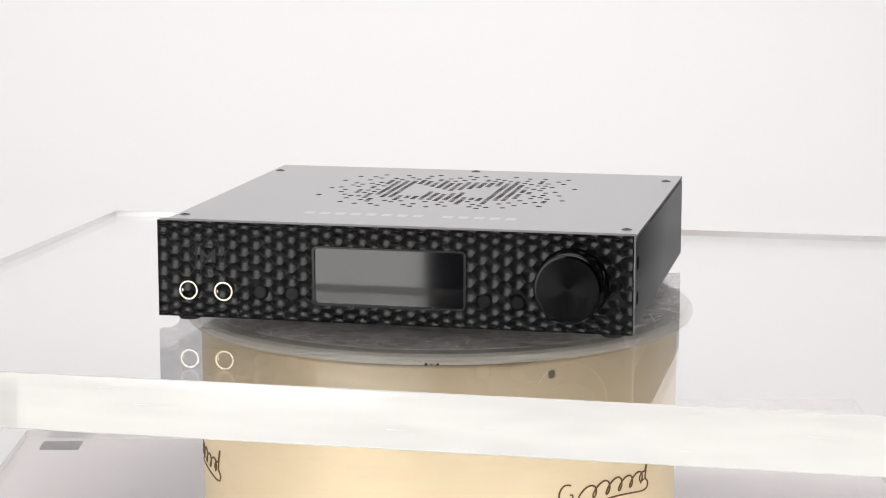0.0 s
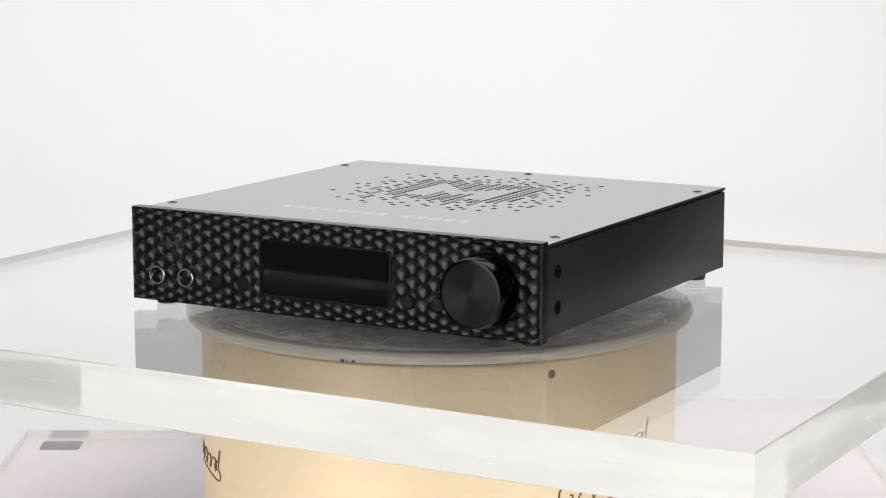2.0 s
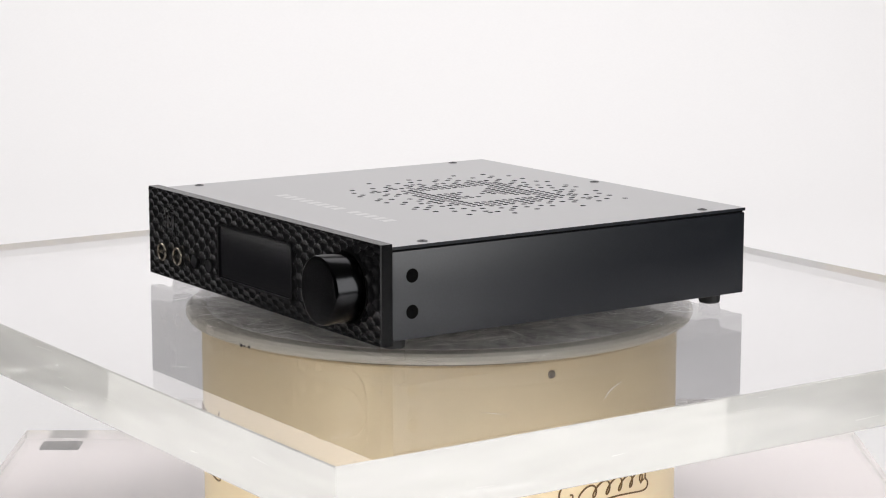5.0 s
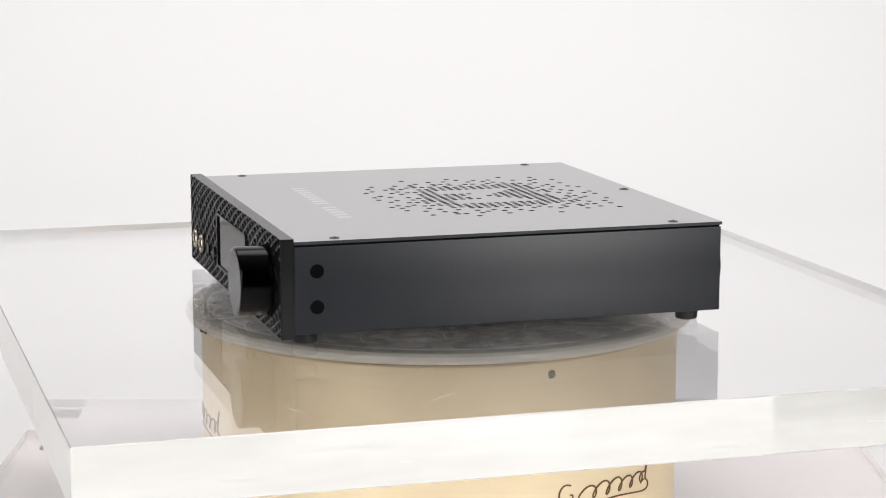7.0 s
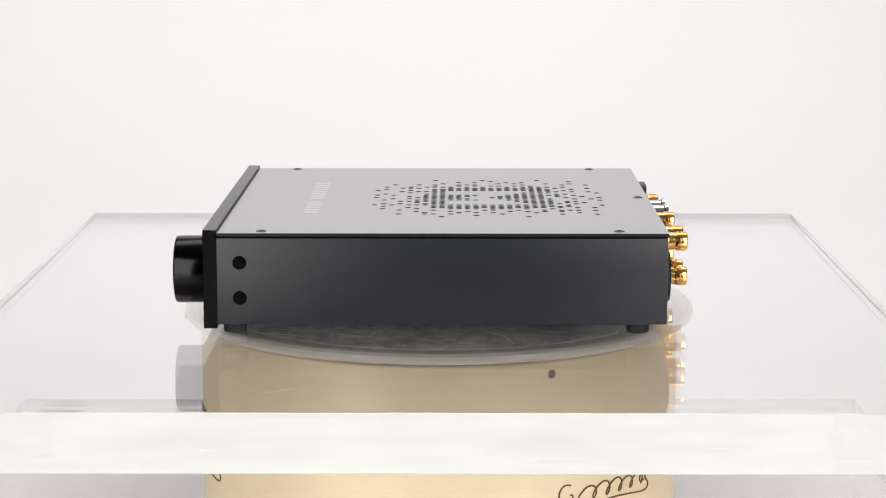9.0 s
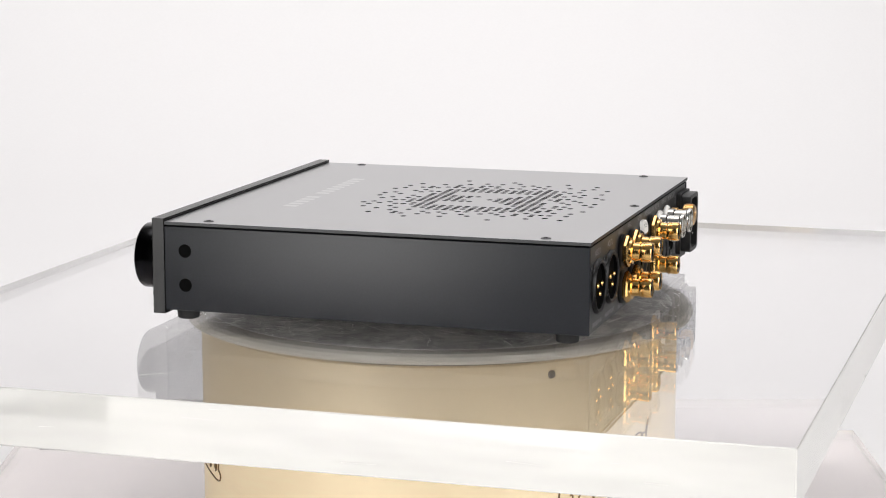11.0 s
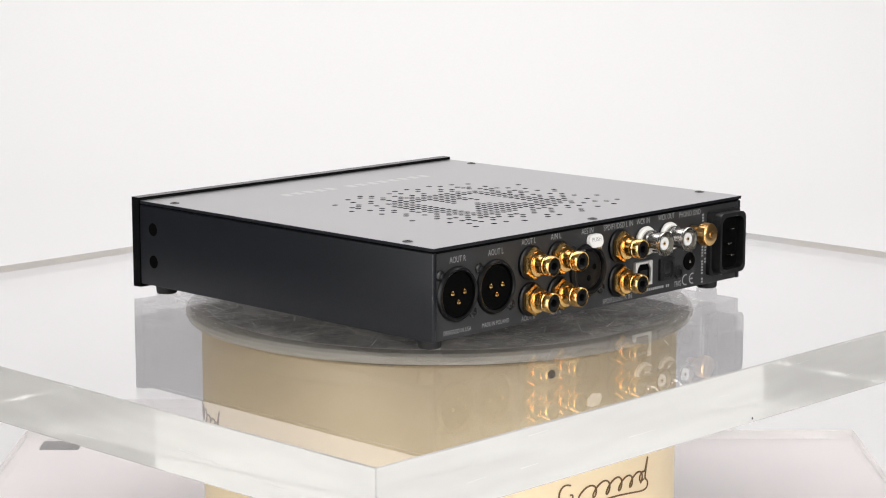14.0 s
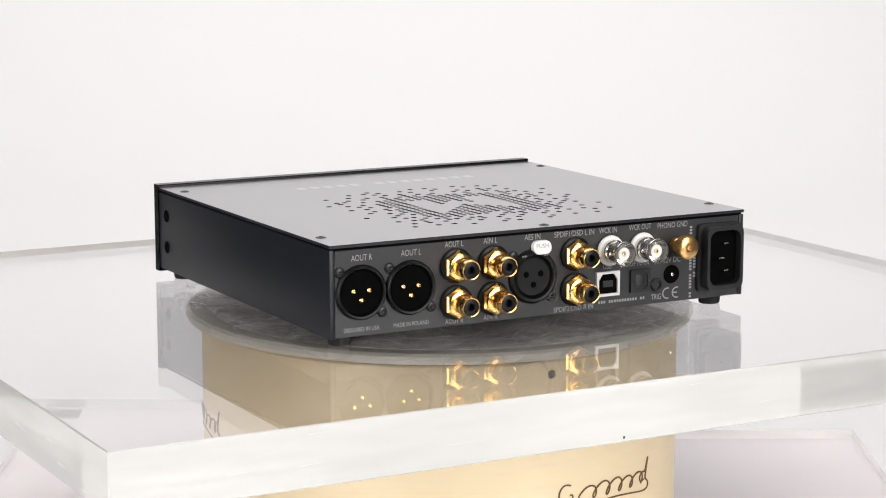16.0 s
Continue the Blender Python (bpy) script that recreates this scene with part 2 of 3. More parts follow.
for deg in (57, -62.5, 177):
    emblem(deg)
# small dark screw in the drum's side
_a = radians(25.5)
part("screw", lathe([(0, 0.0008), (0.0012, 0.0008), (0.0019, 0.0002), (0.0019, -0.0005)], segs=20), M_DULL, drum, "small dull dark screw head",
     m=Matrix.Translation((R_DRUM * math.sin(_a), -R_DRUM * math.cos(_a), -0.0405)) @ pose(0, 0, 0, 90, 0, 25.5))

# platter under the turning plate
platter = thing("turntable_platter", "round cream-rimmed metal platter under the clear plate", "platter")
ZP = Z_PLATE - T_PLATE
part("disc", lathe([(0, ZP - 0.0002), (0.1135, ZP - 0.0002), (0.1135, ZP - 0.006), (0, ZP - 0.006)], segs=96), M_PLATTER, platter, "scuffed grey metal disc")
part("rim", lathe([(0.1137, ZP - 0.0004), (0.1215, ZP - 0.0004), (0.1232, ZP - 0.0016), (0.1236, ZP - 0.0034), (0.1228, ZP - 0.0050), (0.1205, ZP - 0.0056),
                   (0.1137, ZP - 0.0056), (0.1137, ZP - 0.0004)], segs=128), M_CREAM, platter, "glossy cream rim")
# plain dark disc fills the gap between platter and drum
part("gap_disc", lathe([(0, ZP - 0.006), (0.1150, ZP - 0.0061), (0.1150, ZP - 0.0070), (0, ZP - 0.0071)], segs=96), M_DARKRIM, platter, "dark disc filling the gap between platter and drum")
bm = bmesh.new()
for k, (d, w) in enumerate(((-2, 0.0016), (-1.0, 0.001), (0.4, 0.0014))):
    a = radians(d) + radians(11.5)
    bmesh.ops.create_icosphere(bm, subdivisions=1, radius=w / 2, matrix=Matrix.Translation((0.1234 * math.sin(a), -0.1234 * math.cos(a), ZP - 0.0045)))
part("chip", bm, M_DARKRIM, platter, "dark chips in the rim")

# turning clear plate
turn_plate = part("turning_plate", plate_mesh("turning_plate", Z_PLATE, T_PLATE, M_ACRYL), None)
tagged(turn_plate, "thick scratched clear acrylic plate carrying the black unit", "acrylic plate")

# ---- the black audio unit ----
unit = thing("audio_converter", "black metal digital audio converter with dimpled front, on small rubber feet", "audio unit")
W2, Y0, YF, Y1 = 0.108, -0.103, -0.097, 0.101


def front_panel():
    """Scalloped plate: concave dishes in staggered columns, closer together towards the upper and lower edges."""
    pitch, nx, nz, h = 0.0054, 960, 204, 0.0438
    X = np.linspace(-W2, W2, nx + 1)
    U = np.linspace(-1, 1, 401)
    V = h / 2 + h / 2 * (1.25 * U - 0.25 * U ** 3)
    Z = np.linspace(0, h, nz + 1)
    u = np.interp(Z, V, U)
    gx, gu = np.meshgrid(X, u, indexing="ij")
    # shallow round dishes that meet in crisp ridges
    total = np.zeros(gx.shape)
    for c in range(40):
        xc = -W2 + (c + 0.5) * pitch
        for k in range(-1, 10):
            uc = -1 + 0.25 * (k + (0.5 if c % 2 else 0.0))
            d = ((gx - xc) / pitch) ** 2 + 2.0 * ((gu - uc) / 0.25) ** 2
            total += np.exp(-45 * d)
    y = Y0 + 0.00075 + 0.00165 / 45 * np.log(total)
    y = np.where(np.abs(gx) > W2 - 0.0005, Y0 + 0.0001 + (np.abs(gx) - W2 + 0.0005), y)
    gz = np.broadcast_to(Z, gx.shape)
    y[:, 0] = y[:, -1] = Y0 + 0.0003
    window = (gx > -0.0352) & (gx < 0.0339) & (gz > 0.0079) & (gz < 0.0342)
    y = np.where(window, Y0 + 0.0022, y)
    verts = np.stack([gx, y, gz], -1).reshape(-1, 3)
    i, j = np.meshgrid(np.arange(nx), np.arange(nz), indexing="ij")
    a = (i * (nz + 1) + j).ravel()
    faces = np.stack([a, a + nz + 1, a + nz + 2, a + 1], -1)
    me = bpy.data.meshes.new("front_panel")
    me.from_pydata(verts.tolist(), [], faces.tolist())
    bm = bmesh.new()
    bm.from_mesh(me)
    bpy.data.meshes.remove(me)
    # sides and back of the plate
    rim = [e for e in bm.edges if e.is_boundary]
    r = bmesh.ops.extrude_edge_only(bm, edges=rim)
    vs = [g for g in r["geom"] if isinstance(g, bmesh.types.BMVert)]
    for v in vs:
        v.co.y = YF
    box(-W2 + 0.0004, W2 - 0.0004, YF - 0.0012, YF, 0.0004, h - 0.0004, bm=bm)
    return part("front_panel", bm, M_PANEL, unit, "black plate with rows of concave dimples", smooth=16)


panel = front_panel()


def rounded_rect(w, h, r, n=6):
    out = []
    for cx, cz, a0 in ((w / 2 - r, h / 2 - r, 0), (-w / 2 + r, h / 2 - r, 90), (-w / 2 + r, -h / 2 + r, 180), (w / 2 - r, -h / 2 + r, 270)):
        for i in range(n + 1):
            a = radians(a0 + 90 * i / n)
            out.append((cx + r * math.cos(a), cz + r * math.sin(a)))
    return out


def slab(outline, h0, h1, m=None, bm=None, bevel=0.0):
    """A flat piece with the given outline, from h0 to h1 along its own z."""
    bm = bm or bmesh.new()
    m = m or Matrix.Identity(4)
    lo = [bm.verts.new(m @ Vector((x, y, h0))) for x, y in outline]
    hi = [bm.verts.new(m @ Vector((x * (1 - bevel), y * (1 - bevel), h1))) for x, y in outline]
    bm.faces.new(lo[::-1])
    bm.faces.new(hi)
    n = len(outline)
    for i in range(n):
        bm.faces.new((lo[i], lo[(i + 1) % n], hi[(i + 1) % n], hi[i]))
    return bm


def frame_slab(outer, inner, h0, h1, m=None, bm=None):
    """A flat ring between two outlines with as many corners."""
    bm = bm or bmesh.new()
    m = m or Matrix.Identity(4)
    rows = [[bm.verts.new(m @ Vector((x, y, h))) for x, y in o] for o, h in ((outer, h0), (outer, h1), (inner, h1), (inner, h0))]
    n = len(outer)
    for k in range(4):
        a, b = rows[k], rows[(k + 1) % 4]
        for i in range(n):
            bm.faces.new((a[i], a[(i + 1) % n], b[(i + 1) % n], b[i]))
    return bm


# display
disp = part("display", frame_slab(rounded_rect(0.0700, 0.0268, 0.0022), rounded_rect(0.0676, 0.0250, 0.0016), -0.0024, 0.0002,
                                  front_at(-0.0007, 0.0210)), M_PANEL, unit, "black bezel")
part("screen", slab(rounded_rect(0.0680, 0.0254, 0.0016), -0.0022, -0.0006, front_at(-0.0007, 0.0210)), M_SCREEN, disp, "glossy unlit dark screen", smooth=0)

# metal strip added to imitate the glint along the bezel's lower chamfer
part("glint_strip", box(-0.0335, 0.0321, Y0 - 0.0001, Y0 + 0.0005, 0.0081, 0.0086, 0.0002, 1), M_SCREW, disp, "thin metal strip standing in for the glint on the bezel's lower edge")

# headphone sockets
for x in (-0.0932, -0.0768):
    sock = part("headphone_socket", lathe([(0.0036, -0.001), (0.0046, 0.0), (0.0046, 0.0006), (0.0043, 0.0011), (0.0037, 0.0011), (0.0034, 0.0004), (0.0034, -0.002)]),
                M_NICKEL, unit, "nickel ring socket", m=front_at(x, 0.0124))
    part("bore", lathe([(0.0034, 0.0003), (0.0033, -0.0012), (0, -0.0012)]), M_MATT, sock, "dark bore")
    part("contact", box(-0.0034, -0.0029, -0.0010, 0.0004, -0.0010, 0.0001), M_NICKEL, sock, "bright contact spring")

# push buttons
for x in (-0.0600, -0.0451, 0.0424, 0.0573):
    b = part("push_button", lathe([(0, 0.0003), (0.0025, 0.0003), (0.0027, 0.0003), (0.0030, 0.0), (0.0030, -0.001)], segs=32), M_BUTTON, unit, "round black button",
             m=front_at(x, 0.0124))
    part("collar", lathe([(0.0031, 0.0001), (0.0034, 0.0002), (0.0035, -0.001)], segs=32), M_MATT, b, "dark gap round the button")

# knob
kn = part("knob", lathe([(0, 0.0147), (0.0135, 0.0147), (0.0141, 0.0147), (0.0148, 0.0144), (0.0152, 0.0137), (0.0152, 0.0004), (0.0148, 0.0), (0, 0.0)], segs=96), M_KNOB, unit,
          "large round black turned knob", m=front_at(0.0816, 0.0219))
# black ring paints the knob's shadow and reflection on the panel
part("knob_shade", lathe([(0.0148, 0.0), (0.0158, 0.0003), (0.0160, -0.0006)], segs=64), M_MATT, kn, "dark ring standing in for the knob's shadow and reflection on the panel")

rng = random.Random(5)

# body shell
ZB, ZL, ZT = 0.0018, 0.0402, 0.0424
for s in (1, -1):
    x0, x1 = sorted((s * 0.1052, s * 0.1077))
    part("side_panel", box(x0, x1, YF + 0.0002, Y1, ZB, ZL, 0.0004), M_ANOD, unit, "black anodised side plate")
part("bottom_plate", box(-0.1050, 0.1050, YF + 0.0002, Y1 - 0.002, ZB, ZB + 0.002), M_ANOD, unit)
# plain black block in place of the shaded inside below the vents
part("shaded_inside", box(-0.1050, 0.1050, YF + 0.0004, Y1 - 0.0022, ZB + 0.003, ZL - 0.006), M_MATT, unit, "black block standing in for the shaded inside under the vents")
part("rear_panel", box(-0.1050, 0.1050, Y1 - 0.002, Y1 - 0.0002, ZB + 0.0002, ZL - 0.0004, 0.0002, 1), M_REAR, unit, "dark grey coated rear plate")


# the vent's pixel emblem, front row first: # is a hole, the blank inside is the letter
VENT = (
    "..........#...#.#.....#..........",
    ".......#.#...#....#..#.#.#.......",
    ".....#........#..#....#..........",
    "........#..#.......#.#....#..#...",
    ".......##.#.#..#.#.#..#.#........",
    ".....#..#..#....#.###.#..#.#.....",
    ".......#...#.#######.##.....##...",
    ".#...###.################.#..#...",
    "....#..#.################......#.",
    ".......####...#####...####.#.#...",
    "...#.##.###...#####...####..#....",
    ".....#.####...##.##...####.#.....",
    "...#.##.###...#...#...####..#.#..",
    ".#.....####...........###.#......",
    "..#...#.###.....#.....#####.#....",
    "....#.#.###....###....####...#...",
    "...#...####...#####...####.#.....",
    "....#.#.###..#######..###.#......",
    "...#.#.####.#########.####.#...#.",
    "......###################...#....",
    ".#.....##################.##.....",
    "....#..#.####.#..#######.#.......",
    "........#..#.###.....#.##.##.#...",
    ".....#.#..#..#..#..##.##..#......",
    "..#.#....#.#..#..#.#.#..#.#.#....",
    "...............#....#............",
    ".....#..#..#.....#......#.#..#...",
    "............#...#.#...#..........",
)


def lid():
    pitch, rad, turn = 0.0040, 0.00156, radians(22.5)
    nx, ny, cx, y_first = 16, len(VENT), 0.0001, -0.0302
    cy, ry = y_first + (ny - 1) / 2 * pitch * 0.995, ny / 2 * pitch
    bm = bmesh.new()
    grid = {}

    def vert(x, y, z):
        key = (round(x * 1e6), round(y * 1e6), round(z * 1e6))
        if key not in grid:
            grid[key] = bm.verts.new((x, y, z))
        return grid[key]

    for i in range(-nx, nx + 1):
        for k in range(ny):
            hole = VENT[k][i + nx] == "#"
            x, y, q = cx + i * pitch, cy + (k - (ny - 1) / 2) * pitch, pitch / 2
            sq = [vert(x + a * q, y + b * q, ZT) for a, b in ((1, 1), (-1, 1), (-1, -1), (1, -1))]
            if not hole:
                bm.faces.new(sq)
                continue
            top = [bm.verts.new((x + rad * math.cos(turn + j * math.pi / 4), y + rad * math.sin(turn + j * math.pi / 4), ZT)) for j in range(8)]
            low = [bm.verts.new((v.co.x, v.co.y, ZT - 0.0016)) for v in top]
            for c in range(4):
                a, b = top[2 * c], top[2 * c + 1]
                bm.faces.new((sq[c], b, a))
                bm.faces.new((sq[c], sq[(c + 1) % 4], top[(2 * c + 2) % 8], b))
            # hole walls coloured black in place of the shade inside them
            for j in range(8):
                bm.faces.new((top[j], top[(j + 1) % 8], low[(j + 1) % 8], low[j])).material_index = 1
    xs = [-W2 + 0.0004, cx - (nx + 0.5) * pitch, cx + (nx + 0.5) * pitch, W2 - 0.0004]
    ys = [YF + 0.0003, cy - ry, cy + ry, Y1 + 0.0004]
    for i in range(3):
        for k in range(3):
            if i == 1 and k == 1:
                continue
            bm.faces.new([bm.verts.new((x, y, ZT)) for x, y in ((xs[i], ys[k]), (xs[i + 1], ys[k]), (xs[i + 1], ys[k + 1]), (xs[i], ys[k + 1]))])
    # turned-down edges, black like the sides; only the top carries the pale sheen
    for a, b in (((0, 0), (3, 0)), ((3, 0), (3, 3)), ((3, 3), (0, 3)), ((0, 3), (0, 0))):
        p, q = (xs[a[0]], ys[a[1]]), (xs[b[0]], ys[b[1]])
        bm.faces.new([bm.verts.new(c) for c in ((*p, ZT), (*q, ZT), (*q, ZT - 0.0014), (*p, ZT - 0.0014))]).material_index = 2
    bmesh.ops.remove_doubles(bm, verts=bm.verts[:], dist=1e-6)
    me = bpy.data.meshes.new("lid")
    bm.to_mesh(me)
    bm.free()
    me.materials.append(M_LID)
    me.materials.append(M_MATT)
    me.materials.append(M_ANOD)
    return part("lid", me, M_LID, unit, "flat lid with a pixel pattern of vent holes, backdrop sheen put into its grey")


top = lid()

# the same pixel emblem printed small on the dimpled front: a solid letter with specks around it
bm = bmesh.new()
for k, row in enumerate(VENT):
    for i, c in enumerate(row):
        inside = 2 + 7 <= k <= 11 + 7 and 11 <= i <= 22
        dense = 7 <= k <= 20 and 9 <= i <= 24
        if (inside and c == ".") or (not dense and c == "#"):
            x, z, q = -0.0842 + (i - 16) * 0.00066, 0.0287 + (k - 14) * 0.00066, 0.00033 if inside else 0.00022
            bm.faces.new([bm.verts.new((x + a * q, Y0 - 0.00002, z + b * q)) for a, b in ((-1, -1), (1, -1), (1, 1), (-1, 1))])
tagged(part("emblem_print", bm, M_LOGO, panel, "faint grey pixel emblem", smooth=0), kind="stuff")
# black filler: dark gap round the lid, and shade below the vent holes
part("seam", box(-0.1066, 0.1066, YF + 0.0006, Y1 - 0.0004, ZL - 0.0006, ZT - 0.0014), M_MATT, unit, "dark seam under the lid")


def screw_mesh():
    bm = lathe([(0, 0.0001), (0.0009, 0.00035), (0.0019, 0.00035), (0.0024, 0.00005), (0.0024, -0.0003)], segs=24)
    return mesh_of(bm, "screw", M_SCREW)


SCREW = screw_mesh()
REAR_SCREW = mesh_of(lathe([(0, -0.0002), (0.0005, 0.0001), (0.0008, 0.0005), (0.0016, 0.00042), (0.0022, 0.0001), (0.0024, -0.0003)], segs=24), "screw", M_GLOSS)
SOCKET = mesh_of(lathe([(0, 0.0001), (0.0011, 0.0003), (0.0011, 0.0004), (0, 0.00042)], segs=6), "socket", M_MATT, smooth=0)
for x, y in ((0.1015, -0.0775), (-0.1035, -0.0765), (0.1015, 0.0800), (-0.1035, 0.0790), (-0.001, 0.0965)):
    s = part("screw", SCREW, M_BLACK, top, "black countersunk screw", m=pose(x, y, ZT + 0.00005, 0, 0, rng.uniform(0, 60)))
    part("socket", SOCKET, M_MATT, s)
side_screw = mesh_of(lathe([(0, 0.0001), (0.0028, 0.0001), (0.0030, 0.00015), (0.0031, 0.0)], segs=28), "side_screw", M_MATT)
for s in (1, -1):
    for z in (0.0293, 0.0136):
        part("side_screw", side_screw, M_BLACK, unit, "black socket screw", m=Matrix.Translation((s * 0.1077, -0.0868, z)) @ pose(0, 0, 0, 0, s * 90, 0))

# rubber feet
FOOT = mesh_of(lathe([(0, -0.00508), (0.0044, -0.00508), (0.0050, -0.0046), (0.0054, 0.0), (0, 0.0)], segs=32), "foot", M_RUBBER)
for x in (0.0975, -0.0975):
    for y in (-0.0900, 0.0890):
        part("foot", FOOT, M_RUBBER, unit, "round black rubber foot", m=pose(x, y, ZB))

# printed name on the lid, as plain bars
LETTER = mesh_of(box(0.0004, 0.0050, 0.0010, 0.0078, 0.00002, 0.00005), "letter_bar", M_LIDPRINT, smooth=0)
x = -0.0515
for k in range(14):
    if k != 8:
        part("letter_bar", LETTER, M_LIDPRINT, top, "pale printed bar", m=pose(x, -0.0637, ZT))
    x += 0.00738 if k != 8 else 0.0065

# ---- rear sockets ----


def xlr_male(x, z):
    ob = part("balanced_output", lathe([(0.0098, -0.004), (0.0098, 0.0004), (0.0104, 0.0016), (0.0112, 0.0018), (0.0119, 0.0010), (0.0121, 0.0)], segs=48), M_JET, unit,
              "round black three-pin output socket", m=rear_at(x, z))
    part("well", lathe([(0.0099, 0.0012), (0.0097, -0.0001), (0, -0.0001)], segs=40), M_MATT, ob, "dark well")
    for px, py in ((-0.0037, -0.0008), (0.0037, -0.0008), (0.0, 0.0033)):
        part("pin", lathe([(0.0011, -0.0001), (0.0011, 0.0011), (0.0007, 0.0016), (0, 0.0017)], segs=14), M_GOLD, ob, "gold pin", m=pose(px, py, 0))
    for sx, sy in ((0.0101, -0.0093), (-0.0101, 0.0093)):
        part("screw", REAR_SCREW, M_BLACK, ob, m=pose(sx, sy, 0.0004, 0, 0, 20))
    return ob


def rca(x, z):
    ob = part("phono_socket", lathe([(0.0074, 0), (0.0077, 0.0002), (0.0077, 0.0012), (0.0070, 0.0017), (0.0050, 0.0018)], segs=36), M_JET, unit,
              "gold phono socket on a black washer", m=rear_at(x, z))
    part("hex_nut", lathe([(0.0046, 0.0018), (0.0066, 0.0018), (0.0072, 0.0024), (0.0072, 0.0036), (0.0064, 0.0044), (0.0046, 0.0044)], segs=6), M_GOLD, ob, "gold hexagonal nut",
         m=pose(0, 0, 0, 0, 0, 30), smooth=20)
    part("barrel", lathe([(0.0056, 0.0044), (0.0056, 0.0056), (0.0042, 0.0060), (0.0040, 0.0090), (0.0045, 0.0098), (0.0045, 0.0108), (0.0042, 0.0110), (0.0042, 0.0113), (0.0045, 0.0115), (0.0045, 0.0140), (0.0041, 0.0146),
                          (0.0038, 0.0145), (0.0036, 0.0130)], segs=32), M_GOLD, ob, "gold barrel")
    part("core", lathe([(0.0037, 0.0131), (0.0037, 0.0141), (0.0034, 0.0143), (0.0018, 0.0143), (0.0016, 0.011), (0, 0.011)], segs=24), M_JET, ob, "black insulator")
    return ob


def bnc(x, z):
    ob = part("clock_socket", lathe([(0, 0.0004), (0.0067, 0.0004), (0.0070, 0.0012), (0.0067, 0.0020), (0.0054, 0.0022), (0, 0.0022)], segs=40), M_WHITE, unit,
              "silver bayonet socket on a white washer", m=rear_at(x, z))
    part("barrel", lathe([(0.0054, 0.0021), (0.0054, 0.0050), (0.0048, 0.0056), (0.0049, 0.0112), (0.0056, 0.0118), (0.0059, 0.0126), (0.0057, 0.0134), (0.0050, 0.0134), (0.0048, 0.0060),
                          (0, 0.0060)], segs=40), M_STEEL, ob, "nickel barrel")
    part("core", lathe([(0.0030, 0.0059), (0.0030, 0.0122), (0.0012, 0.0122), (0.0011, 0.011), (0, 0.011)], segs=24), M_WHITE, ob, "white insulator")
    part("pin", lathe([(0.0007, 0.0108), (0.0006, 0.0124), (0, 0.0126)], segs=12), M_GOLD, ob)
    for s in (1, -1):
        part("lug", lathe([(0.0008, 0), (0.0008, 0.0012), (0.0005, 0.0015), (0, 0.0015)], segs=10), M_STEEL, ob, m=pose(s * 0.0047, 0, 0.0092, 0, s * 90, 0))
    return ob


for x in (0.0929, 0.0690):
    xlr_male(x, 0.0211)
for x, z in ((0.0467, 0.0289), (0.0467, 0.0126), (0.0279, 0.0287), (0.0279, 0.0126), (-0.0146, 0.0289), (-0.0146, 0.0128)):
    rca(x, z)
for x in (-0.0330, -0.0505):
    bnc(x, 0.0290)

aes = part("balanced_input", lathe([(0.0093, -0.004), (0.0093, 0.0006), (0.0100, 0.0020), (0.0110, 0.0022), (0.0121, 0.0012), (0.0123, 0.0)], segs=48), M_JET, unit,
           "round black three-hole input socket with a push tab", m=rear_at(0.0076, 0.0205))
part("insert", lathe([(0.0094, 0.0002), (0.0084, 0.0010), (0, 0.0010)], segs=40), M_JET, aes)
for px, py in ((-0.0037, -0.0012), (0.0037, -0.0012), (0.0, 0.0036)):
    part("contact_hole", lathe([(0.0014, 0.0011), (0.0011, 0.0013), (0.0010, 0.0011), (0, 0.0011)], segs=16), M_MATT, aes, m=pose(px, py, 0))
tab = part("push_tab", slab(rounded_rect(0.0100, 0.0066, 0.0030), 0.0004, 0.0022, bevel=0.08), M_WHITE, aes, "worn pale push tab", m=pose(-0.0040, -0.0128, 0, 8, 0, 0))
for s in (1, -1):
    part("clip", box(s * 0.0055 - 0.0012, s * 0.0055 + 0.0012, -0.0102, -0.0094, 0.0016, 0.0026), M_STEEL, aes, "bright clip")
for sx, sy in ((0.0098, -0.0098), (-0.0098, 0.0098)):
    part("screw", REAR_SCREW, M_BLACK, aes, m=pose(sx, sy, 0.0004))

gnd = part("ground_terminal", lathe([(0, 0.0002), (0.0034, 0.0002), (0.0034, 0.0030), (0.0026, 0.0034), (0.0026, 0.0056), (0.0049, 0.0062), (0.0052, 0.0068), (0.0052, 0.0112),
                                     (0.0043, 0.0118), (0.0018, 0.0118), (0.0016, 0.0112), (0.0014, 0.0122), (0, 0.0124)], segs=36), M_BRASS, unit, "brass screw terminal",
           m=rear_at(-0.0692, 0.0288))
for k in range(24):
    part("knurl", box(0.00515, 0.00545, -0.0003, 0.0003, 0.0072, 0.0108), M_BRASS, gnd, m=pose(0, 0, 0, 0, 0, k * 15))

usb = part("usb_socket", frame_slab([(-0.0062, -0.0057), (0.0062, -0.0057), (0.0062, 0.0057), (0.0062, 0.0057), (-0.0062, 0.0057), (-0.0062, 0.0057)],
                                    [(-0.0050, -0.0045), (0.0050, -0.0045), (0.0050, 0.0018), (0.0032, 0.0046), (-0.0032, 0.0046), (-0.0050, 0.0018)], -0.002, 0.0012,
                                    Matrix.Identity(4)), M_TIN, unit, "square bright metal data socket", m=rear_at(-0.0320, 0.0137) @ pose(0, 0, 0, 0, 0, 180), smooth=0)
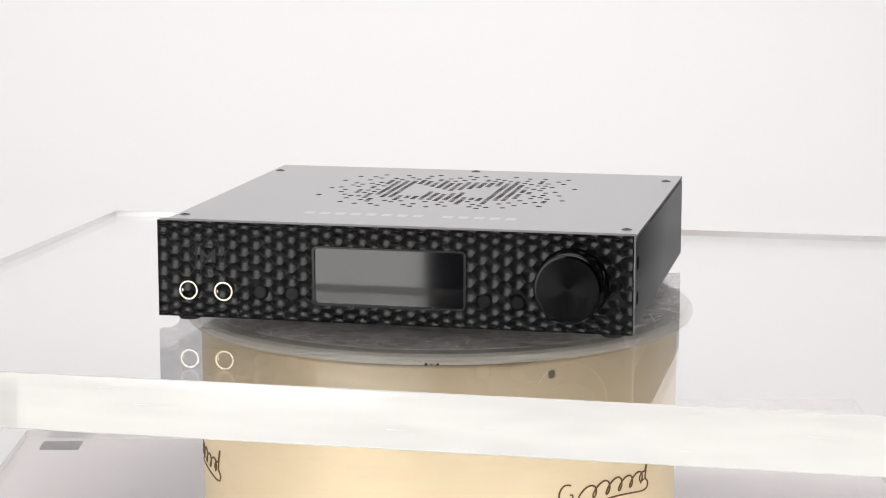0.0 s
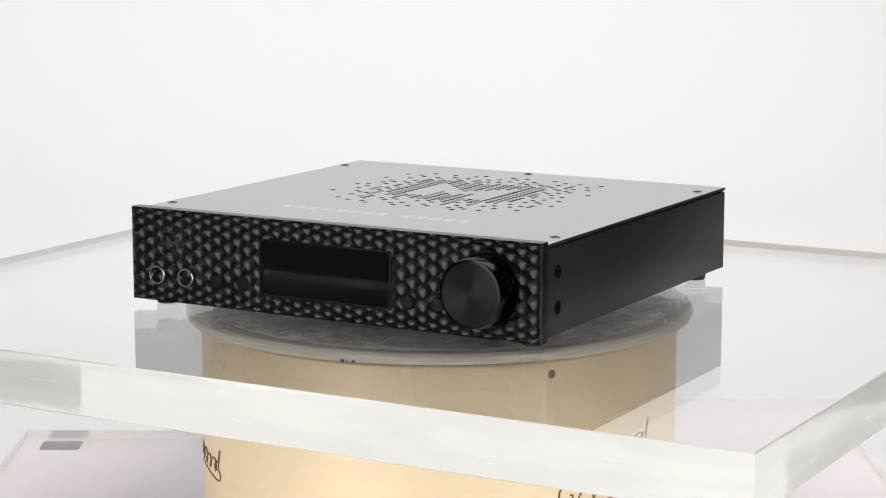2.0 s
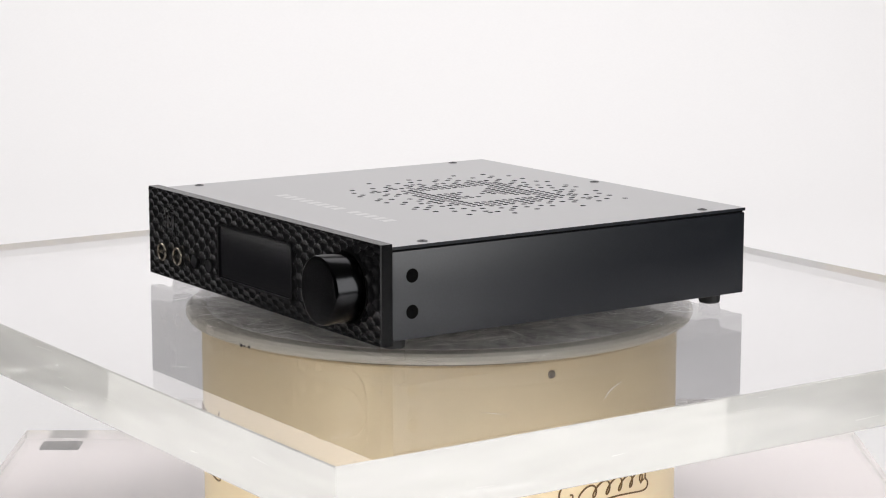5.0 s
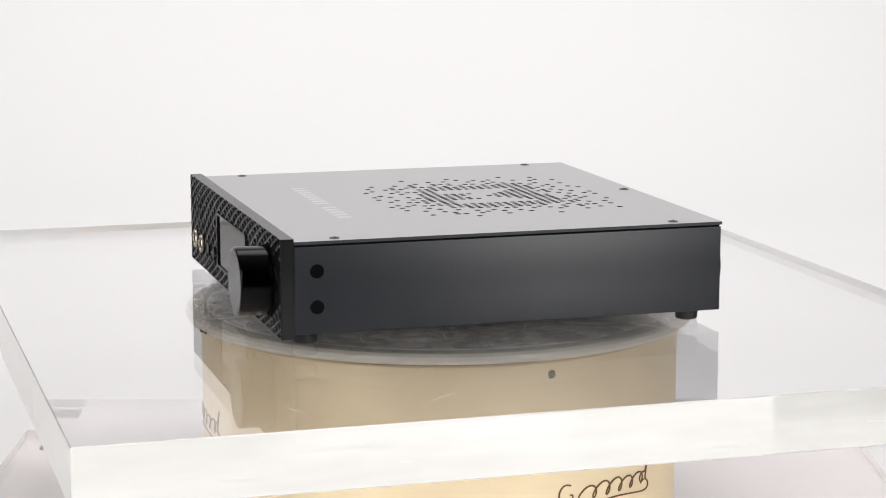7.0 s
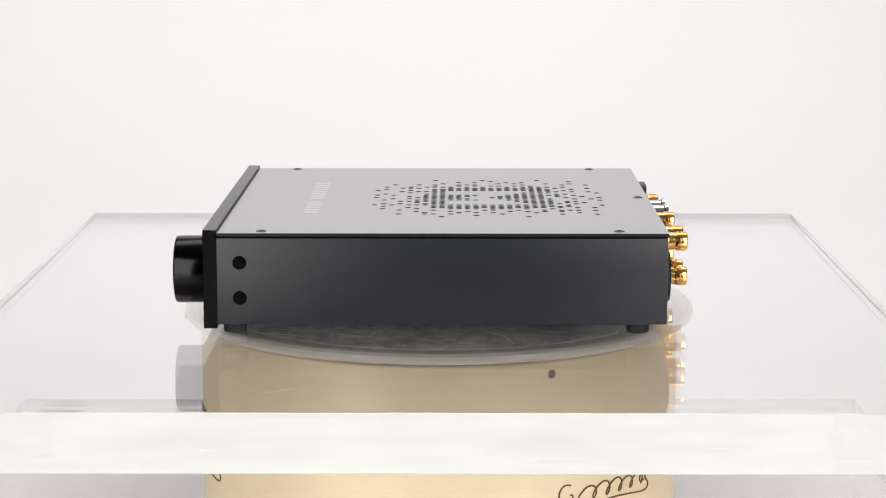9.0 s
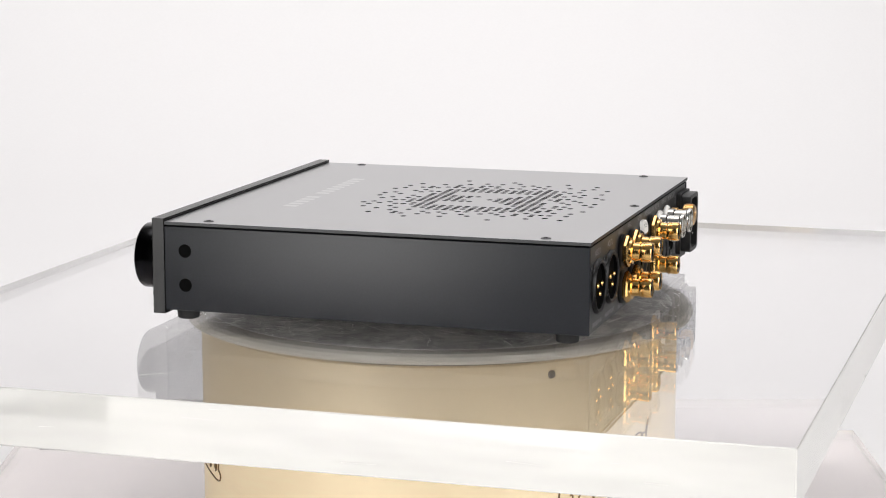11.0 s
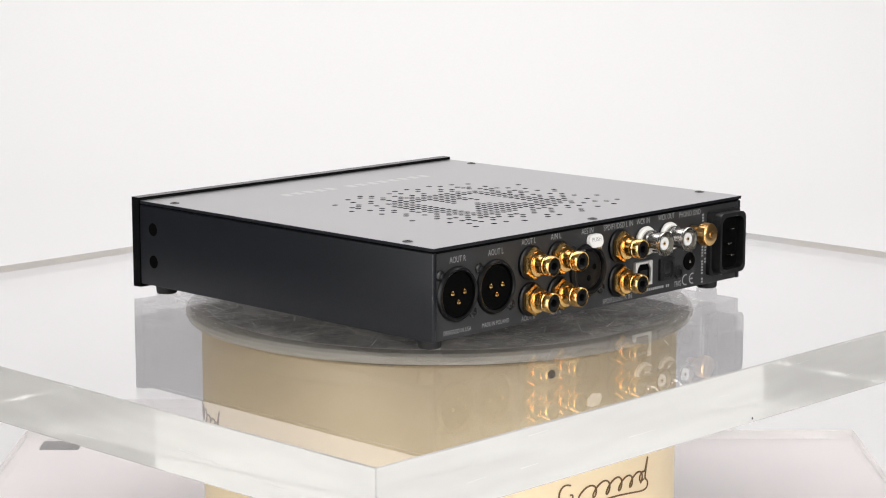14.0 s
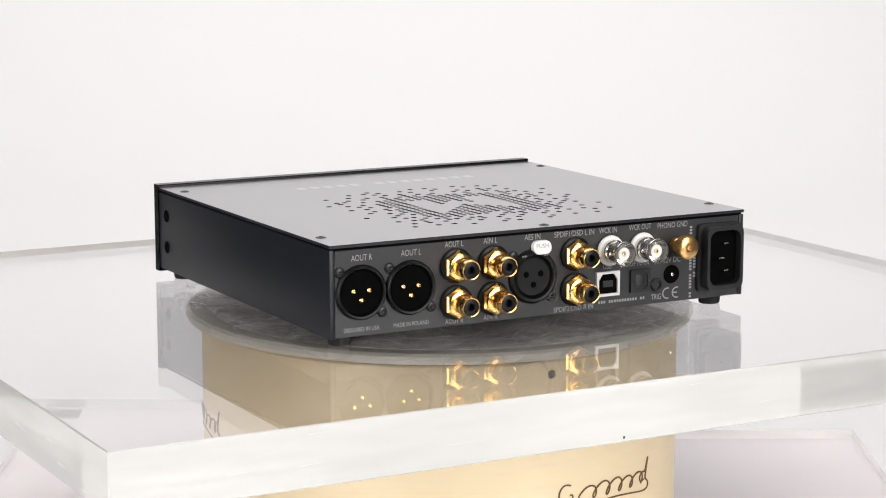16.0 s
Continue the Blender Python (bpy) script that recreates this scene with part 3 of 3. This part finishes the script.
part("well", slab([(-0.0049, -0.0044), (0.0049, -0.0044), (0.0049, 0.0018), (0.0031, 0.0045), (-0.0031, 0.0045), (-0.0049, 0.0018)], -0.001, 0.0004), M_MATT, usb, "dark well", smooth=0)
part("tongue", box(-0.0026, 0.0026, -0.0014, 0.0014, 0.0004, 0.0011), M_BLACK, usb, "black tongue")

opto = part("optical_socket", frame_slab(rounded_rect(0.0106, 0.0106, 0.0004, 1), rounded_rect(0.0078, 0.0082, 0.0014, 1), -0.001, 0.0012), M_BLACK, unit, "square black optical socket",
            m=rear_at(-0.0496, 0.0136), smooth=0)
part("shutter", slab(rounded_rect(0.0079, 0.0083, 0.0012, 1), -0.001, 0.0005), M_BLACK, opto, "black shutter", smooth=0)
part("hinge", box(-0.0026, 0.0026, -0.0030, 0.0022, 0.0004, 0.0008, 0.0002), M_BLACK, opto)

trig = part("trigger_jack", lathe([(0.0030, 0), (0.0032, 0.0006), (0.0028, 0.0012), (0.0019, 0.0012), (0.0018, 0.0002), (0, 0.0001)], segs=28), M_BLACK, unit, "small black jack socket",
            m=rear_at(-0.0589, 0.0109))
dcj = part("power_jack", lathe([(0.0042, 0), (0.0043, 0.0002), (0.0040, 0.0006), (0.0036, 0.0004), (0.0034, 0.0001), (0, 0.0001)], segs=32), M_MATT, unit, "round black power jack",
           m=rear_at(-0.0673, 0.0150))
part("pin", lathe([(0.0008, 0.0), (0.0008, 0.0009), (0, 0.0011)], segs=12), M_STEEL, dcj, "bright centre pin")

iec = part("mains_inlet", frame_slab(rounded_rect(0.0204, 0.0296, 0.0034), rounded_rect(0.0172, 0.0256, 0.0040), -0.001, 0.0070), M_BLACK, unit, "black three-pin mains inlet",
           m=rear_at(-0.0928, 0.0216), smooth=25)
part("flange", slab(rounded_rect(0.0238, 0.0314, 0.0020), 0.0, 0.0022), M_BLACK, iec, "flat flange", smooth=25)
part("well", slab(rounded_rect(0.0174, 0.0258, 0.0040), 0.0021, 0.0030), M_MATT, iec, "dark well", smooth=25)
for px, py in ((-0.0012, -0.0066), (0.0014, 0.0002), (-0.0012, 0.0062)):
    part("pin", box(px - 0.0012, px + 0.0012, py - 0.0004, py + 0.0004, 0.003, 0.0062, 0.0002, 1), M_STEEL, iec, "bright blade pin")


def text_mesh(words, h, wide=None):
    cu = bpy.data.curves.new("lettering", "FONT")
    cu.body, cu.size, cu.align_x, cu.align_y, cu.resolution_u = words, h / 0.70, "CENTER", "CENTER", 3
    ob = new("lettering", cu)
    me = bpy.data.meshes.new_from_object(ob.evaluated_get(bpy.context.evaluated_depsgraph_get()))
    bpy.data.objects.remove(ob)
    me.materials.clear()
    me.materials.append(M_PRINT)
    xs = [v.co.x for v in me.vertices]
    s = wide / (max(xs) - min(xs)) if wide else 1
    for v in me.vertices:
        v.co.x *= s
    return me


def lettering(words, x, z, h, wide):
    part("lettering", text_mesh(words, h, wide), M_PRINT, unit, "pale grey printed lettering",
         m=Matrix.Translation((x, Y1 - 0.00012, z)) @ pose(0, 0, 0, 90, 0, 180))


part("lettering", text_mesh("PUSH", 0.0019, 0.0062), M_PRINT, aes, "grey lettering on the tab", m=pose(-0.0040, -0.0128, 0, 8, 0, 0) @ pose(0, -0.0006, 0.00225, 0, 0, 180))


for words, x, z, h, wide in (("AOUT R", 0.0923, 0.0360, 0.0027, 0.0100), ("AOUT L", 0.0685, 0.0362, 0.0027, 0.0098), ("AOUT L", 0.0473, 0.0382, 0.0026, 0.0092),
                             ("AOUT R", 0.0472, 0.0040, 0.0023, 0.0092), ("AIN L", 0.0291, 0.0383, 0.0026, 0.0070), ("AIN R", 0.0289, 0.0040, 0.0023, 0.0072),
                             ("AES IN", 0.0075, 0.0382, 0.0026, 0.0082), ("SPDIF1/DSD L IN", -0.0144, 0.0381, 0.0026, 0.0210), ("SPDIF2/DSD R IN", -0.0143, 0.0039, 0.0023, 0.0210),
                             ("WCK IN", -0.0324, 0.0381, 0.0026, 0.0096), ("WCK OUT", -0.0497, 0.0383, 0.0026, 0.0122), ("PHONO GND", -0.0676, 0.0379, 0.0026, 0.0166),
                             ("USB", -0.0322, 0.0214, 0.0022, 0.0046), ("OPTO IN", -0.0496, 0.0216, 0.0025, 0.0104), ("12V DC", -0.0675, 0.0216, 0.0026, 0.0092),
                             ("TRIG", -0.0591, 0.0049, 0.0026, 0.0054), ("DESIGNED IN USA", 0.0925, 0.0049, 0.0019, 0.0170), ("MADE IN POLAND", 0.0685, 0.0049, 0.0019, 0.0172)):
    lettering(words, x, z, h, wide)


def arc_letter(cx, cz, bar):
    bm = bmesh.new()
    n, r0, r1 = 14, 0.0021, 0.0027
    pts = [(radians(70 + 220 * i / n)) for i in range(n + 1)]
    q = [[(r * math.cos(a), r * math.sin(a)) for a in pts] for r in (r1, r0)]
    vs = [[bm.verts.new((x, y, 0)) for x, y in row] for row in q]
    for i in range(n):
        bm.faces.new((vs[0][i], vs[0][i + 1], vs[1][i + 1], vs[1][i]))
    if bar:
        bm.faces.new([bm.verts.new((x, y, 0)) for x, y in ((-0.0022, -0.0003), (0.0002, -0.0003), (0.0002, 0.0003), (-0.0022, 0.0003))])
    part("lettering", bm, M_PRINT, unit, "pale grey printed conformity mark", m=Matrix.Translation((cx, Y1 - 0.00012, cz)) @ pose(0, 0, 0, 90, 0, 180), smooth=0)


arc_letter(-0.0652, 0.0062, False)
arc_letter(-0.0705, 0.0062, True)
# writing that cannot be read or names a maker, as bars
SMALL_BAR = mesh_of(box(-0.00046, 0.00046, -0.00004, 0.00004, -0.00062, 0.00062), "small_bar", M_PRINT, smooth=0)
for k in range(18):
    if k not in (3, 15):
        part("letter_bar", SMALL_BAR, M_PRINT, unit, "small pale printed bar", m=pose(-0.0280 - k * 0.00142, Y1 - 0.00016, 0.0052))
for xx, z0, n in ((-0.0780, 0.0035, 24), (-0.0803, 0.0130, 11)):
    for k in range(n):
        if k % 6 != 2:
            part("letter_bar", SMALL_BAR, M_PRINT, unit, "small pale printed bar", m=pose(xx, Y1 - 0.00016, z0 + k * 0.00142, 0, 90, 0))

# ---- scratches, dust and marks on the clear plate ----


def sliver(bm, x, y, length, ang, w, z, bend=0.0):
    """A thin raised scratch made of three short strips."""
    pts = []
    for i in range(4):
        s = i / 3 - 0.5
        a = radians(ang)
        px = x + s * length * math.cos(a) - bend * (s * s - 0.25) * length * math.sin(a)
        py = y + s * length * math.sin(a) + bend * (s * s - 0.25) * length * math.cos(a)
        hw = w * (1 - abs(s) * 1.6) / 2
        pts.append(((px - math.sin(a) * hw, py + math.cos(a) * hw), (px + math.sin(a) * hw, py - math.cos(a) * hw)))
    for (a, b), (c, d) in zip(pts, pts[1:]):
        bm.faces.new([bm.verts.new((*q, z)) for q in (a, b, d, c)])


rs = random.Random(3)
bm = bmesh.new()
for k in range(900):
    r, a = 0.128 * math.sqrt(rs.random()), rs.uniform(0, 2 * math.pi)
    sliver(bm, r * math.cos(a), r * math.sin(a), rs.choice((0.002, 0.003, 0.004, 0.007, 0.014)) * rs.uniform(0.7, 1.4), rs.gauss(60, 50), rs.uniform(0.00012, 0.00042), Z_PLATE + 0.00003,
           rs.uniform(-0.12, 0.12))
for k in range(240):
    x, y = rs.gauss(0, 0.075), rs.gauss(0, 0.075)
    if abs(x) < HX - 0.01 and abs(y) < HY - 0.01:
        sliver(bm, x, y, rs.uniform(0.0004, 0.0013), rs.uniform(0, 180), rs.uniform(0.0003, 0.0010), Z_PLATE + 0.00003)
for k in range(26):
    sliver(bm, rs.uniform(-0.22, 0.22), rs.uniform(-0.19, 0.19), rs.uniform(0.006, 0.03), rs.uniform(0, 180), 0.0003, Z_PLATE + 0.00003, rs.uniform(-0.15, 0.15))
tagged(part("scratch", bm, M_SCRATCH, turn_plate, "fine pale scratches and dust", smooth=0), kind="stuff")
bm = bmesh.new()
for k in range(1300):
    r, a = rs.uniform(0.07, 0.131), rs.uniform(0, 2 * math.pi)
    q = rs.uniform(0.0002, 0.0007)
    sliver(bm, r * math.cos(a), r * math.sin(a), q * rs.uniform(1, 2.5), rs.uniform(0, 180), q, Z_PLATE + 0.00005)
tagged(part("dust", bm, M_SCRATCH, turn_plate, "white dust specks", smooth=0), kind="stuff")
# fine scuffs and pencil-like marks on the plate's four edges
bm = bmesh.new()
for side in range(4):
    half, out = ((HX, HY), (HY, HX))[side % 2]
    m = Matrix.Rotation(math.pi / 2 * side, 4, "Z")
    for k in range(9):
        u, z, q, w = rs.uniform(-0.9, 0.9) * half, Z_PLATE - rs.uniform(0.002, 0.022), rs.uniform(0.002, 0.009), rs.uniform(0.00008, 0.00022)
        tilt = rs.uniform(-0.06, 0.06)
        bm.faces.new([bm.verts.new(m @ Vector((u + a * q, -out - 0.00004, z + a * q * tilt + b * w))) for a, b in ((-1, -1), (1, -0.2), (1, 0.2), (-1, 1))])
tagged(part("edge_mark", bm, M_MARK, turn_plate, "thin grey scuff marks", smooth=0), kind="stuff")
# stone tiles on the studio's side wall
stone_wall = bpy.data.objects["wall_left"]
TILE = mesh_of(box(-0.006, 0.0, -0.244, 0.244, -0.244, 0.244, 0.0015, 1), "tile", M_STONE)
for i in range(10):
    for k in range(6):
        part("tile", TILE, M_STONE, stone_wall, m=pose(-2.1, -2.6 + 0.5 * i, -0.84 + 0.5 * k, 90 * rs.randrange(4), 0, 180))
part("chip", lathe([(0, 0.0002), (0.0004, 0.0002), (0.0006, 0)], segs=10), M_SPECK, turn_plate, "small dark chip on the edge", m=rear_at(0.0297, ZP + 0.0020, HY + 0.0002))


def motions():
    spin = [(t, pose(0, 0, 0, 0, 0, a)) for t, a in TURN]
    for ob in (turn_plate, platter, unit):
        walk(ob, spin)


motions()
